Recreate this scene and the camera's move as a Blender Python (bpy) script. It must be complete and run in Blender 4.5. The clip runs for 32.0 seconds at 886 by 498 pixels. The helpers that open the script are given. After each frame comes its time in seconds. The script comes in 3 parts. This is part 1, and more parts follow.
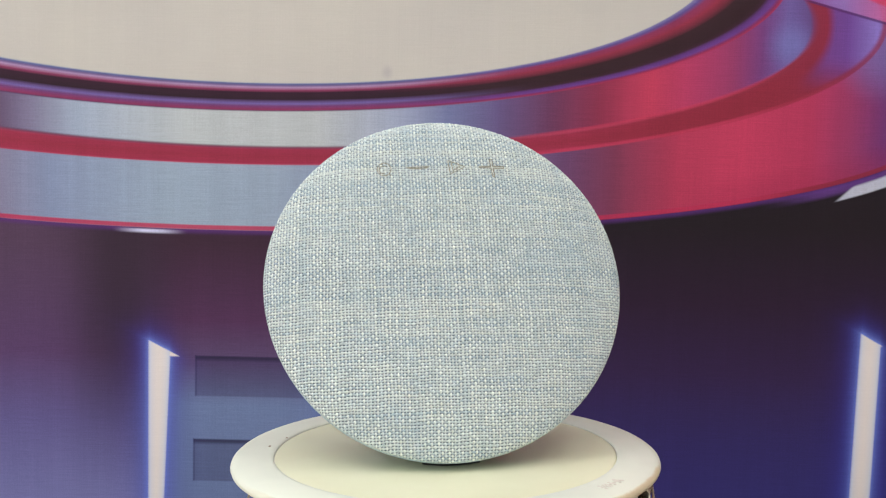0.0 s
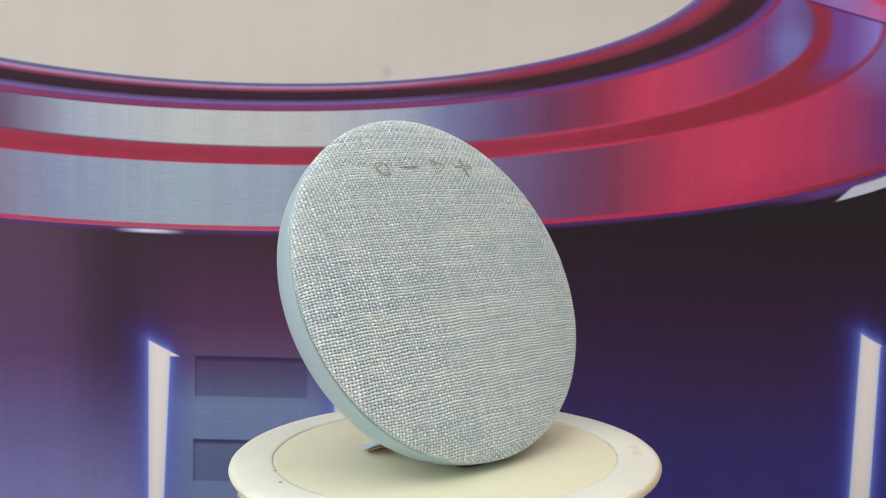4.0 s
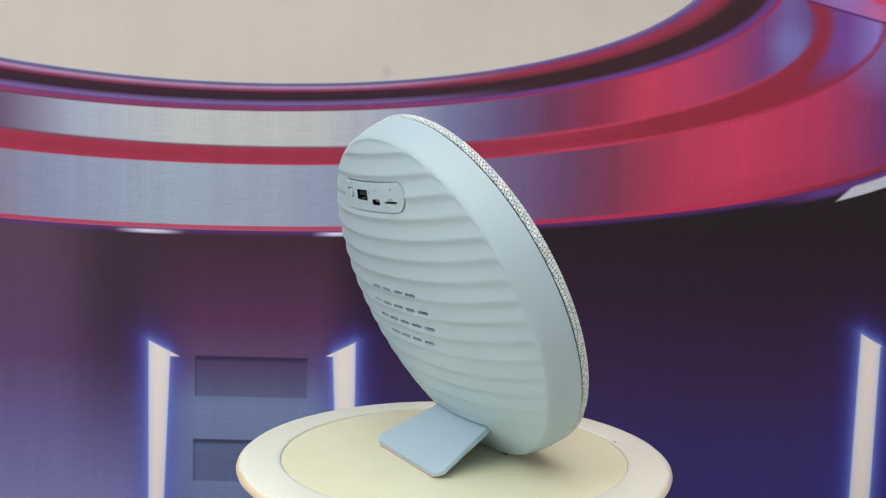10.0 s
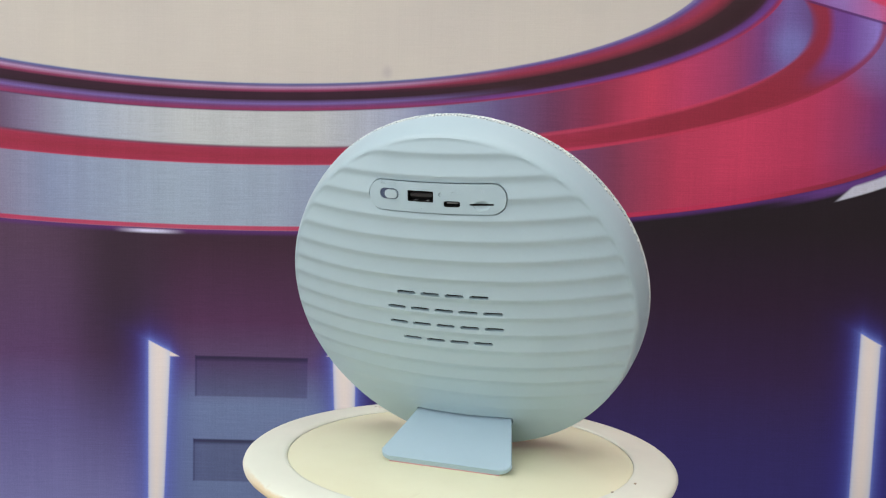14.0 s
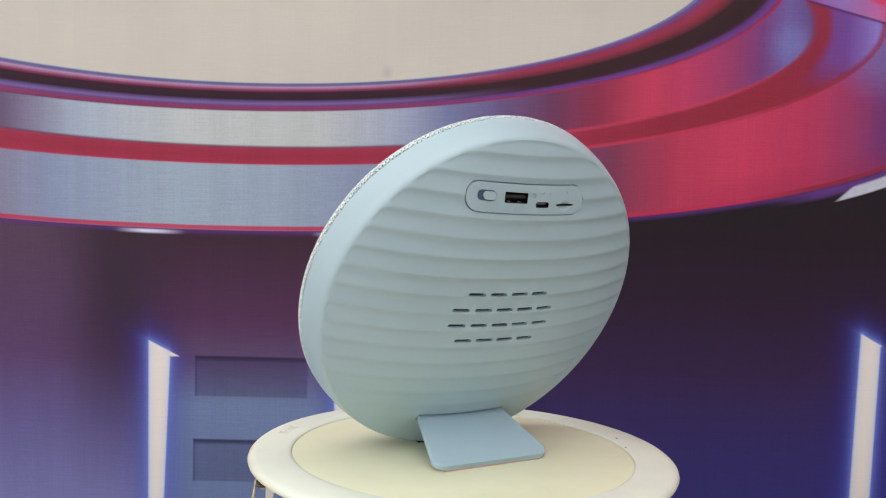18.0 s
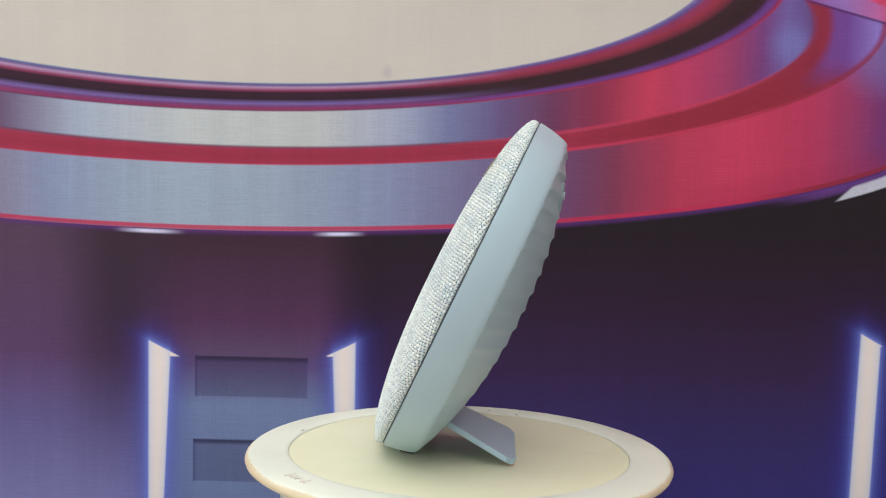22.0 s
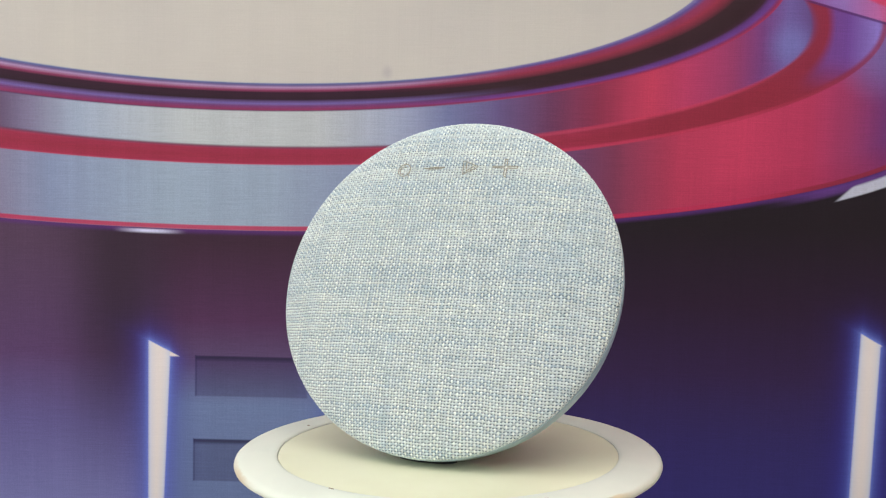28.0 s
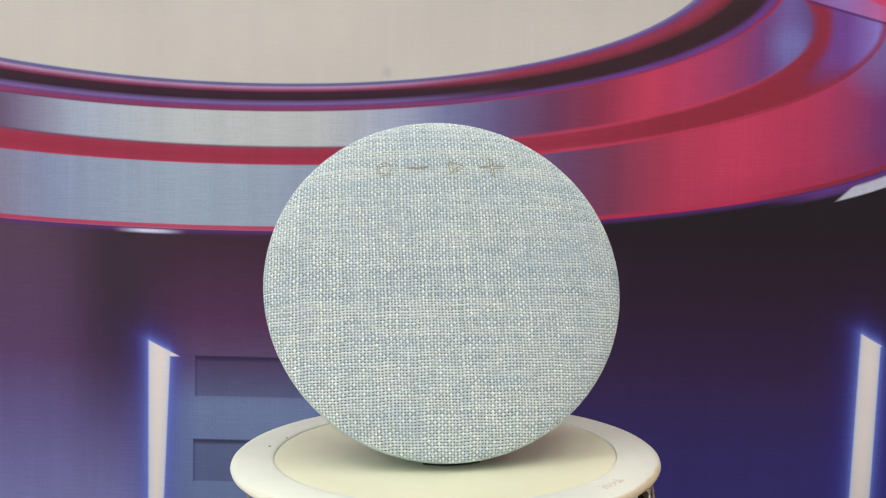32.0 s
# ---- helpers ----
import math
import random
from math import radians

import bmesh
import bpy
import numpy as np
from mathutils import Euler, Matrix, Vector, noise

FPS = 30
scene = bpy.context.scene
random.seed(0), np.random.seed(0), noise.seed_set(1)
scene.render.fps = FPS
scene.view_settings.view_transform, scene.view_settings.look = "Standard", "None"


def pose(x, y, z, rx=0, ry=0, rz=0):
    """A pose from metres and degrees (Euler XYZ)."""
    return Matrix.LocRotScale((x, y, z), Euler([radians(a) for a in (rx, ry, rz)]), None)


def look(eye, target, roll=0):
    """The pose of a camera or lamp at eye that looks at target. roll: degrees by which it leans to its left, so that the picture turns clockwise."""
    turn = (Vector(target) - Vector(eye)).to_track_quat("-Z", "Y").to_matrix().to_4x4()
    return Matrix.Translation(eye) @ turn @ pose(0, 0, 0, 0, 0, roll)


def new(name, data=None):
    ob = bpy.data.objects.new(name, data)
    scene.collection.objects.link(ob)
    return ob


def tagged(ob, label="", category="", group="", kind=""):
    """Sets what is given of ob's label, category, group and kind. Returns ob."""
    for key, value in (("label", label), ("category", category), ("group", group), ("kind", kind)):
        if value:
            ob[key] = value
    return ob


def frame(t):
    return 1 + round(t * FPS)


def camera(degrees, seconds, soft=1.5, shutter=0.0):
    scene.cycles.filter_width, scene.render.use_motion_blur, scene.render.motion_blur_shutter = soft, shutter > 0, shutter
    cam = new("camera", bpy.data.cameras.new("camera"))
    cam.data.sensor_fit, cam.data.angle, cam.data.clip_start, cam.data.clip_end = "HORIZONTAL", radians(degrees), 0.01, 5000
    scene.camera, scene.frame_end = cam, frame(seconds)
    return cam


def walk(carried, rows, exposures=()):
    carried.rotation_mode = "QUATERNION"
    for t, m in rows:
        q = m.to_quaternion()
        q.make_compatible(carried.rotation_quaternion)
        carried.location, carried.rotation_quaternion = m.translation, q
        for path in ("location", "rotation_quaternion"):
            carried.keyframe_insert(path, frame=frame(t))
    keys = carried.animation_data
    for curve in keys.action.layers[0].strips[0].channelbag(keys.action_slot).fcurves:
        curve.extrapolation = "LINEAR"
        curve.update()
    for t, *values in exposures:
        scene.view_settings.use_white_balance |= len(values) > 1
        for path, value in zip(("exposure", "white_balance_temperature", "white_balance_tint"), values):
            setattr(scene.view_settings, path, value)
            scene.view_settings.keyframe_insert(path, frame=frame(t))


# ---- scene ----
# Camera: stands still before a turning table.
Z0 = 0.84  # height of the panel light's face over the floor
EYE = Vector((0, -0.5034, Z0 + 0.1402))
CAM_POSE = look(EYE, EYE + Vector((-0.01596, 0.99769, -0.06599)), 1.235)
cam = camera(49.54, 32.0, 1.2)
walk(cam, [(0, CAM_POSE), (32, CAM_POSE)])

# ---- light ----
world = bpy.data.worlds.new("world")
scene.world = world
world.use_nodes = True
_bg = world.node_tree.nodes["Background"]
_sky = world.node_tree.nodes.new("ShaderNodeTexSky")
_sky.sky_type = 'NISHITA'
_sky.sun_disc = False
_sky.sun_elevation = radians(40)
_sky.sun_rotation = radians(250)
world.node_tree.links.new(_sky.outputs[0], _bg.inputs[0])
_bg.inputs[1].default_value = 0.08


def area(name, eye, target, sx, sy, watts, colour):
    data = bpy.data.lights.new(name, 'AREA')
    data.shape, data.size, data.size_y, data.energy, data.color = 'RECTANGLE', sx, sy, watts, colour
    ob = new(name, data)
    ob.matrix_basis = look(eye, target)
    return ob


# Added sources, all out of view; place, size and power follow the shading.
area("window_light", (-1.0, -2.56, 1.45), (-0.2, 0.0, 0.95), 2.4, 1.7, 18, (1.0, 0.985, 0.945))
area("added_west_fill_light", (-2.36, -0.9, 1.5), (0.0, -0.1, 0.95), 1.6, 1.5, 8.5, (1.0, 0.985, 0.945))
area("ceiling_light_lamp", (-0.55, -0.95, 2.48), (-0.55, -0.95, 0.0), 2.9, 2.2, 13.5, (1.0, 0.985, 0.95))
scene.view_settings.exposure = 0.0


# ---- node helpers ----
def lin(r, g, b):
    def f(c):
        c /= 255
        return c / 12.92 if c <= 0.04045 else ((c + 0.055) / 1.055) ** 2.4
    return (f(r), f(g), f(b), 1)


class Ex:
    """A number in a node tree, with arithmetic."""

    def __init__(self, tree, socket):
        self.tree, self.socket = tree, socket

    def op(self, kind, *others):
        n = self.tree.nodes.new("ShaderNodeMath")
        n.operation = kind
        for k, v in enumerate((self, *others)):
            if isinstance(v, Ex):
                self.tree.links.new(v.socket, n.inputs[k])
            else:
                n.inputs[k].default_value = v
        return Ex(self.tree, n.outputs[0])

    def __add__(self, o): return self.op('ADD', o)
    def __sub__(self, o): return self.op('SUBTRACT', o)
    def __mul__(self, o): return self.op('MULTIPLY', o)
    def __truediv__(self, o): return self.op('DIVIDE', o)
    def __radd__(self, o): return self.op('ADD', o)
    def __rmul__(self, o): return self.op('MULTIPLY', o)
    def __rsub__(self, o): return (self * -1.0).op('ADD', o)
    def min(self, o): return self.op('MINIMUM', o)
    def max(self, o): return self.op('MAXIMUM', o)
    def abs(self): return self.op('ABSOLUTE')

    def step(self, a, b):
        """0 below a, 1 above b, smooth between."""
        n = self.tree.nodes.new("ShaderNodeMapRange")
        n.interpolation_type = 'SMOOTHSTEP'
        self.tree.links.new(self.socket, n.inputs[0])
        n.inputs[1].default_value, n.inputs[2].default_value = a, b
        return Ex(self.tree, n.outputs[0])

    def ramp(self, stops, lo=0.0, hi=1.0, mode='LINEAR'):
        """Colour along this value; stops: (value, r, g, b) in 0..255."""
        t = (self - lo) * (1.0 / (hi - lo))
        n = self.tree.nodes.new("ShaderNodeValToRGB")
        self.tree.links.new(t.socket, n.inputs[0])
        n.color_ramp.interpolation = mode
        els = n.color_ramp.elements
        for k, (v, r, g, b) in enumerate(stops):
            e = els[k] if k < 2 else els.new(0.5)
            e.position = 1.0 if k == 1 else e.position
        for k, (v, r, g, b) in enumerate(stops):
            els[k].position = min(1.0, max(0.0, (v - lo) / (hi - lo)))
            els[k].color = lin(r, g, b)
        return n.outputs[0]


def mixed(tree, fac, a, b, blend='MIX'):
    n = tree.nodes.new("ShaderNodeMix")
    n.data_type, n.blend_type = 'RGBA', blend
    for k, v in ((0, fac), (6, a), (7, b)):
        if isinstance(v, Ex):
            v = v.socket
        if isinstance(v, bpy.types.NodeSocket):
            tree.links.new(v, n.inputs[k])
        else:
            n.inputs[k].default_value = v
    return n.outputs[2]


def material(name, rough=0.5, metal=0.0, colour=None, spec=0.5):
    m = bpy.data.materials.new(name)
    m.use_nodes = True
    b = m.node_tree.nodes["Principled BSDF"]
    b.inputs["Roughness"].default_value, b.inputs["Metallic"].default_value = rough, metal
    b.inputs["Specular IOR Level"].default_value = spec
    if colour:
        b.inputs["Base Color"].default_value = colour
    return m, m.node_tree, b


def coords(tree, kind="Object"):
    n = tree.nodes.new("ShaderNodeTexCoord")
    s = tree.nodes.new("ShaderNodeSeparateXYZ")
    tree.links.new(n.outputs[kind], s.inputs[0])
    return n.outputs[kind], [Ex(tree, s.outputs[k]) for k in range(3)]


def noise_tex(tree, vector, scale, detail=3.0, rough=0.5, stretch=None):
    if stretch:
        mp = tree.nodes.new("ShaderNodeMapping")
        mp.inputs["Scale"].default_value = stretch
        tree.links.new(vector, mp.inputs[0])
        vector = mp.outputs[0]
    n = tree.nodes.new("ShaderNodeTexNoise")
    n.inputs["Scale"].default_value, n.inputs["Detail"].default_value, n.inputs["Roughness"].default_value = scale, detail, rough
    tree.links.new(vector, n.inputs["Vector"])
    return Ex(tree, n.outputs[0])


def bump(tree, bsdf, height, strength, distance):
    n = tree.nodes.new("ShaderNodeBump")
    n.inputs["Strength"].default_value, n.inputs["Distance"].default_value = strength, distance
    tree.links.new(height.socket, n.inputs["Height"])
    tree.links.new(n.outputs[0], bsdf.inputs["Normal"])


def plain(name, rgb, rough=0.5, metal=0.0, spread=0.06, scale=40.0, relief=0.0, spec=0.5, fine=900.0, drift=0.12):
    """A painted or moulded surface with faint blotches, speckle and relief."""
    m, t, b = material(name, rough, metal, spec=spec)
    v, _ = coords(t)
    n = noise_tex(t, v, scale, 4)
    g = noise_tex(t, v, fine, 2)
    c = lin(*rgb)
    lo = tuple(x * (1 - spread) for x in c[:3]) + (1,)
    hi = tuple(min(1, x * (1 + spread)) for x in c[:3]) + (1,)
    k = (n * 0.75 + g * 0.25).step(0.3, 0.7)
    t.links.new(mixed(t, k, lo, hi), b.inputs["Base Color"])
    r = n.step(0.3, 0.7) * drift + (rough - drift / 2)
    t.links.new(r.socket, b.inputs["Roughness"])
    if relief:
        bump(t, b, g, relief, 0.0003)
    return m


# ---- materials ----
def print_material():
    """The banner's print: rings of light over a dark stage, on woven polyester. Metres from the banner's middle."""
    m, t, b = material("printed_polyester", 0.75, spec=0.25)
    vec, (x, _, z) = coords(t)
    E = 0.0011

    def conic(a, bb, c, d, e, f):
        F = (x * a + z * bb + d) * x + (z * c + e) * z + f
        gx, gz = x * (2 * a) + z * bb + d, x * bb + z * (2 * c) + e
        return F / (gx * gx + gz * gz).op('SQRT')

    def across(l, r):
        return (x - l) / (r - l)

    # dark stage below the rings: three columns of vertical shading
    up = z
    left = up.ramp([(-0.3397, 119, 119, 171), (-0.2435, 100, 91, 144), (-0.1631, 89, 62, 103), (-0.0307, 82, 59, 84)], -0.36, 0.02)
    mid = up.ramp([(-0.3315, 108, 124, 166), (-0.2224, 112, 128, 168), (-0.1724, 92, 74, 112), (-0.1226, 82, 48, 84), (-0.0305, 60, 36, 54)], -0.36, 0.02)
    right = up.ramp([(-0.3179, 53, 47, 113), (-0.2497, 52, 42, 100), (-0.1701, 52, 33, 73), (-0.0912, 44, 25, 49), (-0.0001, 32, 22, 30)], -0.36, 0.05)
    col = mixed(t, x.step(-0.3935, -0.3145), left, mid)
    col = mixed(t, x.step(-0.1638, -0.0854), col, right)
    shade = ((x - -0.3902) * (1 / 0.06)).abs()
    shade = (1.0 - shade.step(0.0, 1.6)) * up.step(-0.3480, -0.1065) * 0.72
    col = mixed(t, shade, col, lin(38, 24, 34))
    shade = (1.0 - ((x - -0.1115) * (1 / 0.03)).abs().step(0.0, 1.8)) * up.step(-0.2192, -0.1130) * 0.5
    col = mixed(t, shade, col, lin(34, 20, 34))
    # sunk panels between the light bars
    for x0, x1, z0, z1 in ((-0.3034, -0.1723, -0.2110, -0.1637), (-0.3053, -0.1638, -0.3118, -0.2620)):
        d = (x - x0).min(x1 - x).min(z - z0).min(z1 - z)
        inside = d.step(-0.0012, 0.0012)
        col = mixed(t, inside * 0.42, col, lin(52, 44, 84))
        rim = inside * (1.0 - (z1 - z).step(0.002, 0.0075)) * 0.75
        col = mixed(t, rim, col, lin(34, 30, 60))
        rim = inside * (1.0 - (x - x0).step(0.0005, 0.003)) * 0.5
        col = mixed(t, rim, col, lin(38, 34, 66))
    bars = None
    # upright light bars with a bevelled head and a blue glow
    for xa, xb, ztop, slope, tip, lean in ((-0.3571, -0.3333, -0.1474, -0.5, -0.3220, 0.0), (-0.1426, -0.1176, -0.1443, 0.5, -0.1509, 0.0), (0.4659, 0.4872, -0.1202, -0.55, 0.4904, 0.022)):
        xs = x - (z - ztop) * lean
        head = (xs - (xa if slope < 0 else xb)) * slope + ztop
        top = head - z
        taper = (z - ztop) * (0.04 if lean == 0 else 0.0)
        dx = (xa - xs).max(xs - xb - taper) if slope < 0 else (xa - xs - taper).max(xs - xb)
        out = dx.max(0.0) + (top * -1.0).max(0.0)
        glow = (out * -74.0).op('EXPONENT')
        col = mixed(t, glow * 0.72, col, lin(44, 36, 166))
        core = (out * -190.0).op('EXPONENT')
        col = mixed(t, core * 0.8, col, lin(124, 146, 226))
        ztip = ztop - abs(tip - (xa if slope < 0 else xb)) * abs(slope)
        reach = (tip - xs) if slope < 0 else (xs - tip)
        inner = (xs - xa) if slope < 0 else (xb - xs)
        capm = reach.step(-E, E) * inner.step(-E, E) * top.step(-E, E) * (z - ztip).step(-E, E)
        bar = (dx * -1.0).step(-2 * E, E) * top.step(-E, E)
        col = mixed(t, bar.max(capm), col, lin(236, 225, 220))
        bars = bar if bars is None else bars.max(bar)
        edge = (dx.abs() * -240.0).op('EXPONENT') * bar
        col = mixed(t, edge * 0.6, col, lin(184, 200, 232))
    # the ring nearest to the floor
    d4 = conic(-0.11284, 0.13646, -4.26943, -0.05763, 0.89941, 0.00785).max((z - 0.085) * 1.0)
    fringe = (1.0 - d4.step(-0.001, 0.0005)) * d4.step(-0.0075, -0.001)
    col = mixed(t, fringe * 0.8, col, lin(86, 44, 116))
    for xc, w, dep in ((-0.3573, 0.045, 0.006), (-0.1376, 0.034, 0.006)):
        k = (1.0 - ((x - xc) * (1 / w)).abs().step(0.1, 1.0)) * d4.step(-0.0075, -0.004) * (1.0 - d4.step(-0.003, -0.0008))
        col = mixed(t, k, col, lin(206, 206, 236))
    k = x.step(0.3422, 0.4257) * d4.step(-0.013, -0.007) * (1.0 - d4.step(-0.004, 0.0))
    col = mixed(t, k * 0.7, col, lin(104, 62, 140))
    k = (x - (d4 + 0.0165) * 1.9).step(0.4253, 0.4330) * d4.step(-0.0175, -0.0155) * (1.0 - d4.step(-0.0085, -0.0050))
    col = mixed(t, k * 0.85, col, lin(204, 206, 224))
    body = x.ramp([(-0.5312, 132, 128, 156), (-0.4721, 134, 146, 178), (-0.3345, 152, 168, 188), (-0.2170, 149, 164, 185), (-0.0870, 132, 142, 176), (0.0295, 112, 102, 142), (0.0748, 110, 88, 130), (0.1199, 106, 68, 108), (0.1779, 126, 55, 85), (0.2485, 178, 56, 88), (0.3191, 196, 60, 96), (0.3958, 178, 54, 92), (0.4405, 154, 56, 102), (0.4839, 108, 52, 116)], -0.6, 0.6)
    low = x.step(0.2391, 0.3164) * (1.0 - d4.step(0.0, 0.05)) * 0.35
    body = mixed(t, low, body, lin(150, 36, 72))
    d = ((x - 0.4738) * (x - 0.4738) + (z - 0.1992) * (z - 0.1992)).op('SQRT')
    body = mixed(t, (1.0 - d.step(0.005, 0.065)) * 0.8, body, lin(124, 104, 170))
    col = mixed(t, d4.step(-E, E), col, body)
    line = d4.step(-E, E) * (1.0 - d4.step(0.004, 0.0062))
    col = mixed(t, line * 0.9, col, x.ramp([(0.3255, 184, 46, 84), (0.4022, 138, 38, 60)], 0.25, 0.5))
    # the red ring
    d3 = conic(-0.16352, -0.09557, -2.87446, -0.07405, 1.37609, -0.08134)
    d2 = conic(-0.19001, -0.08124, -3.38698, -0.08126, 1.57893, -0.11481)
    s = d3 / (d3 - d2)
    band = s.ramp([(0.0, 176, 62, 92), (0.12, 156, 46, 74), (0.5, 148, 44, 68), (0.85, 154, 46, 74), (1.0, 160, 72, 100)])
    far = x.step(0.3357, 0.4065) * z.step(0.1182, 0.1879)
    band = mixed(t, far * 0.75, band, lin(122, 52, 88))
    band = mixed(t, x.step(0.0902, 0.2520) * 0.75, band, lin(138, 38, 58))
    inner = (d2 * -1.0).step(0.014, 0.026) * x.step(0.3711, 0.4033) * z.step(0.1478, 0.1984)
    band = mixed(t, inner * (1.0 - (1.0 - d3.step(0.003, 0.009)) * 0.8), band, x.ramp([(0.3958, 112, 58, 122), (0.4341, 112, 70, 150), (0.4660, 138, 116, 196)], 0.3, 0.5))
    col = mixed(t, d3.step(-E, E), col, band)
    lit = x.step(0.0318, 0.1226) * (1.0 - far) * (1.0 - x.step(0.3035, 0.3808) * 0.7)
    col = mixed(t, d3.step(-E, E) * (1.0 - d3.step(0.002, 0.005)) * lit * 0.7, col, lin(196, 58, 92))
    # the pale ring above it
    pale = x.ramp([(-0.5312, 100, 82, 112), (-0.4984, 124, 116, 146), (-0.4393, 160, 172, 194), (-0.3149, 184, 190, 194), (-0.1650, 182, 187, 191), (-0.0805, 160, 168, 192), (-0.0157, 116, 122, 164), (0.0425, 102, 86, 132), (0.1006, 106, 58, 94), (0.1586, 140, 48, 78), (0.2164, 192, 60, 92), (0.2614, 176, 58, 100), (0.3063, 150, 58, 104), (0.3383, 116, 62, 124), (0.3671, 112, 94, 160), (0.4022, 92, 60, 114)], -0.6, 0.6)
    d = ((x - 0.3711) * (x - 0.3711) + (z - 0.2067) * (z - 0.2067)).op('SQRT')
    pale = mixed(t, (1.0 - d.step(0.002, 0.036)) * 0.75, pale, lin(120, 118, 186))
    col = mixed(t, (d2 * (1.0 - far * 0.88)).step(-E, E), col, pale)
    col = mixed(t, d2.step(-0.0035, -0.0005) * (1.0 - d2.step(0.0005, 0.003)) * lit * 0.6, col, lin(196, 58, 90))
    thin = d2.step(-0.003, -0.0005) * (1.0 - d2.step(0.0, 0.0025)) * (1.0 - x.step(-0.0333, 0.0578))
    col = mixed(t, thin * 0.6, col, lin(92, 54, 84))
    # the rim of the white screen: dark lines and reflections
    d1 = conic(-0.20929, -0.11341, -2.92080, -0.08907, 1.70314, -0.17541)
    d0 = conic(-0.26079, -0.25402, -2.80061, -0.07884, 1.80590, -0.22381)
    s = d1 / (d1 - d0)
    rim_l = s.ramp([(0.0, 84, 52, 92), (0.07, 138, 50, 92), (0.2, 112, 62, 116), (0.28, 112, 96, 160), (0.36, 92, 70, 120), (0.44, 46, 26, 40), (0.68, 54, 28, 46), (0.76, 138, 56, 92), (0.86, 168, 138, 176), (0.91, 112, 92, 140), (0.96, 88, 96, 146), (1.0, 150, 156, 182)])
    rim_r = s.ramp([(0.0, 166, 48, 84), (0.05, 132, 46, 96), (0.1, 104, 60, 138), (0.17, 92, 52, 120), (0.23, 60, 32, 48), (0.3, 52, 30, 38), (0.58, 52, 30, 38), (0.66, 108, 40, 58), (0.76, 142, 46, 70), (0.88, 138, 52, 92), (0.94, 94, 76, 142), (1.0, 128, 124, 172)])
    rim = mixed(t, x.step(-0.1246, 0.0967), rim_l, rim_r)
    col = mixed(t, d1.step(-E, E), col, rim)
    # bright corner stripe
    k = (x - 0.3840) * 0.268 - (0.2572 - z)
    cm = k.step(0.0, 0.002) * x.step(0.3743, 0.3872)
    hi = x.ramp([(0.3767, 118, 74, 150), (0.4278, 150, 116, 186), (0.4839, 206, 92, 140)], 0.3, 0.5)
    col = mixed(t, cm * 0.85, col, hi)
    k2 = (x - 0.4527) * 0.37 - (0.2584 - z)
    col = mixed(t, k2.step(-0.001, 0.003) * x.step(0.4450, 0.4527) * 0.85, col, lin(206, 62, 100))
    cm = (1.0 - (k.abs() * 420.0).step(0.2, 1.0)) * x.step(0.3776, 0.3936)
    col = mixed(t, cm * 0.8, col, lin(84, 40, 100))
    # the white screen
    n = noise_tex(t, vec, 6.0, 3)
    screen = mixed(t, n.step(0.3, 0.7), lin(194, 189, 184), lin(199, 194, 187))
    d = ((x - -0.0854) * (x - -0.0854) * 1.5 + (z - 0.1676) * (z - 0.1676)).op('SQRT')
    screen = mixed(t, (1.0 - d.step(0.001, 0.011)) * 0.28, screen, lin(140, 132, 150))
    col = mixed(t, d0.step(-E, E), col, screen)
    # cloth: uneven ink along the threads, pulled threads, faint folds
    h = noise_tex(t, vec, 1.0, 3, 0.6, (25.0, 1.0, 900.0))
    v = noise_tex(t, vec, 1.0, 3, 0.6, (700.0, 1.0, 12.0))
    g = noise_tex(t, vec, 800.0, 2, 0.5)
    soft = (1.0 - d0.step(-E, E) * 0.7) * (1.0 - bars * (1.0 - d4.step(-E, E)) * 0.75)
    k = ((h * 1.3 + v * 0.7) * 0.5 - 0.5) * soft * 0.55 + (g - 0.5) * soft * 0.3 + 1.0
    wide = noise_tex(t, vec, 1.0, 2, 0.5, (45.0, 1.0, 1.2))
    k = k * ((wide - 0.5) * soft * 0.2 + 1.0)
    grey = t.nodes.new("ShaderNodeCombineColor")
    for i in range(3):
        t.links.new(k.socket, grey.inputs[i])
    col = mixed(t, 1.0, col, grey.outputs[0], 'MULTIPLY')
    t.links.new(col, b.inputs["Base Color"])
    bump(t, b, h + v, 0.25, 0.0004)
    return m


WEFT, WARP = 0.00150, 0.00172  # thread spacing of the speaker's cloth


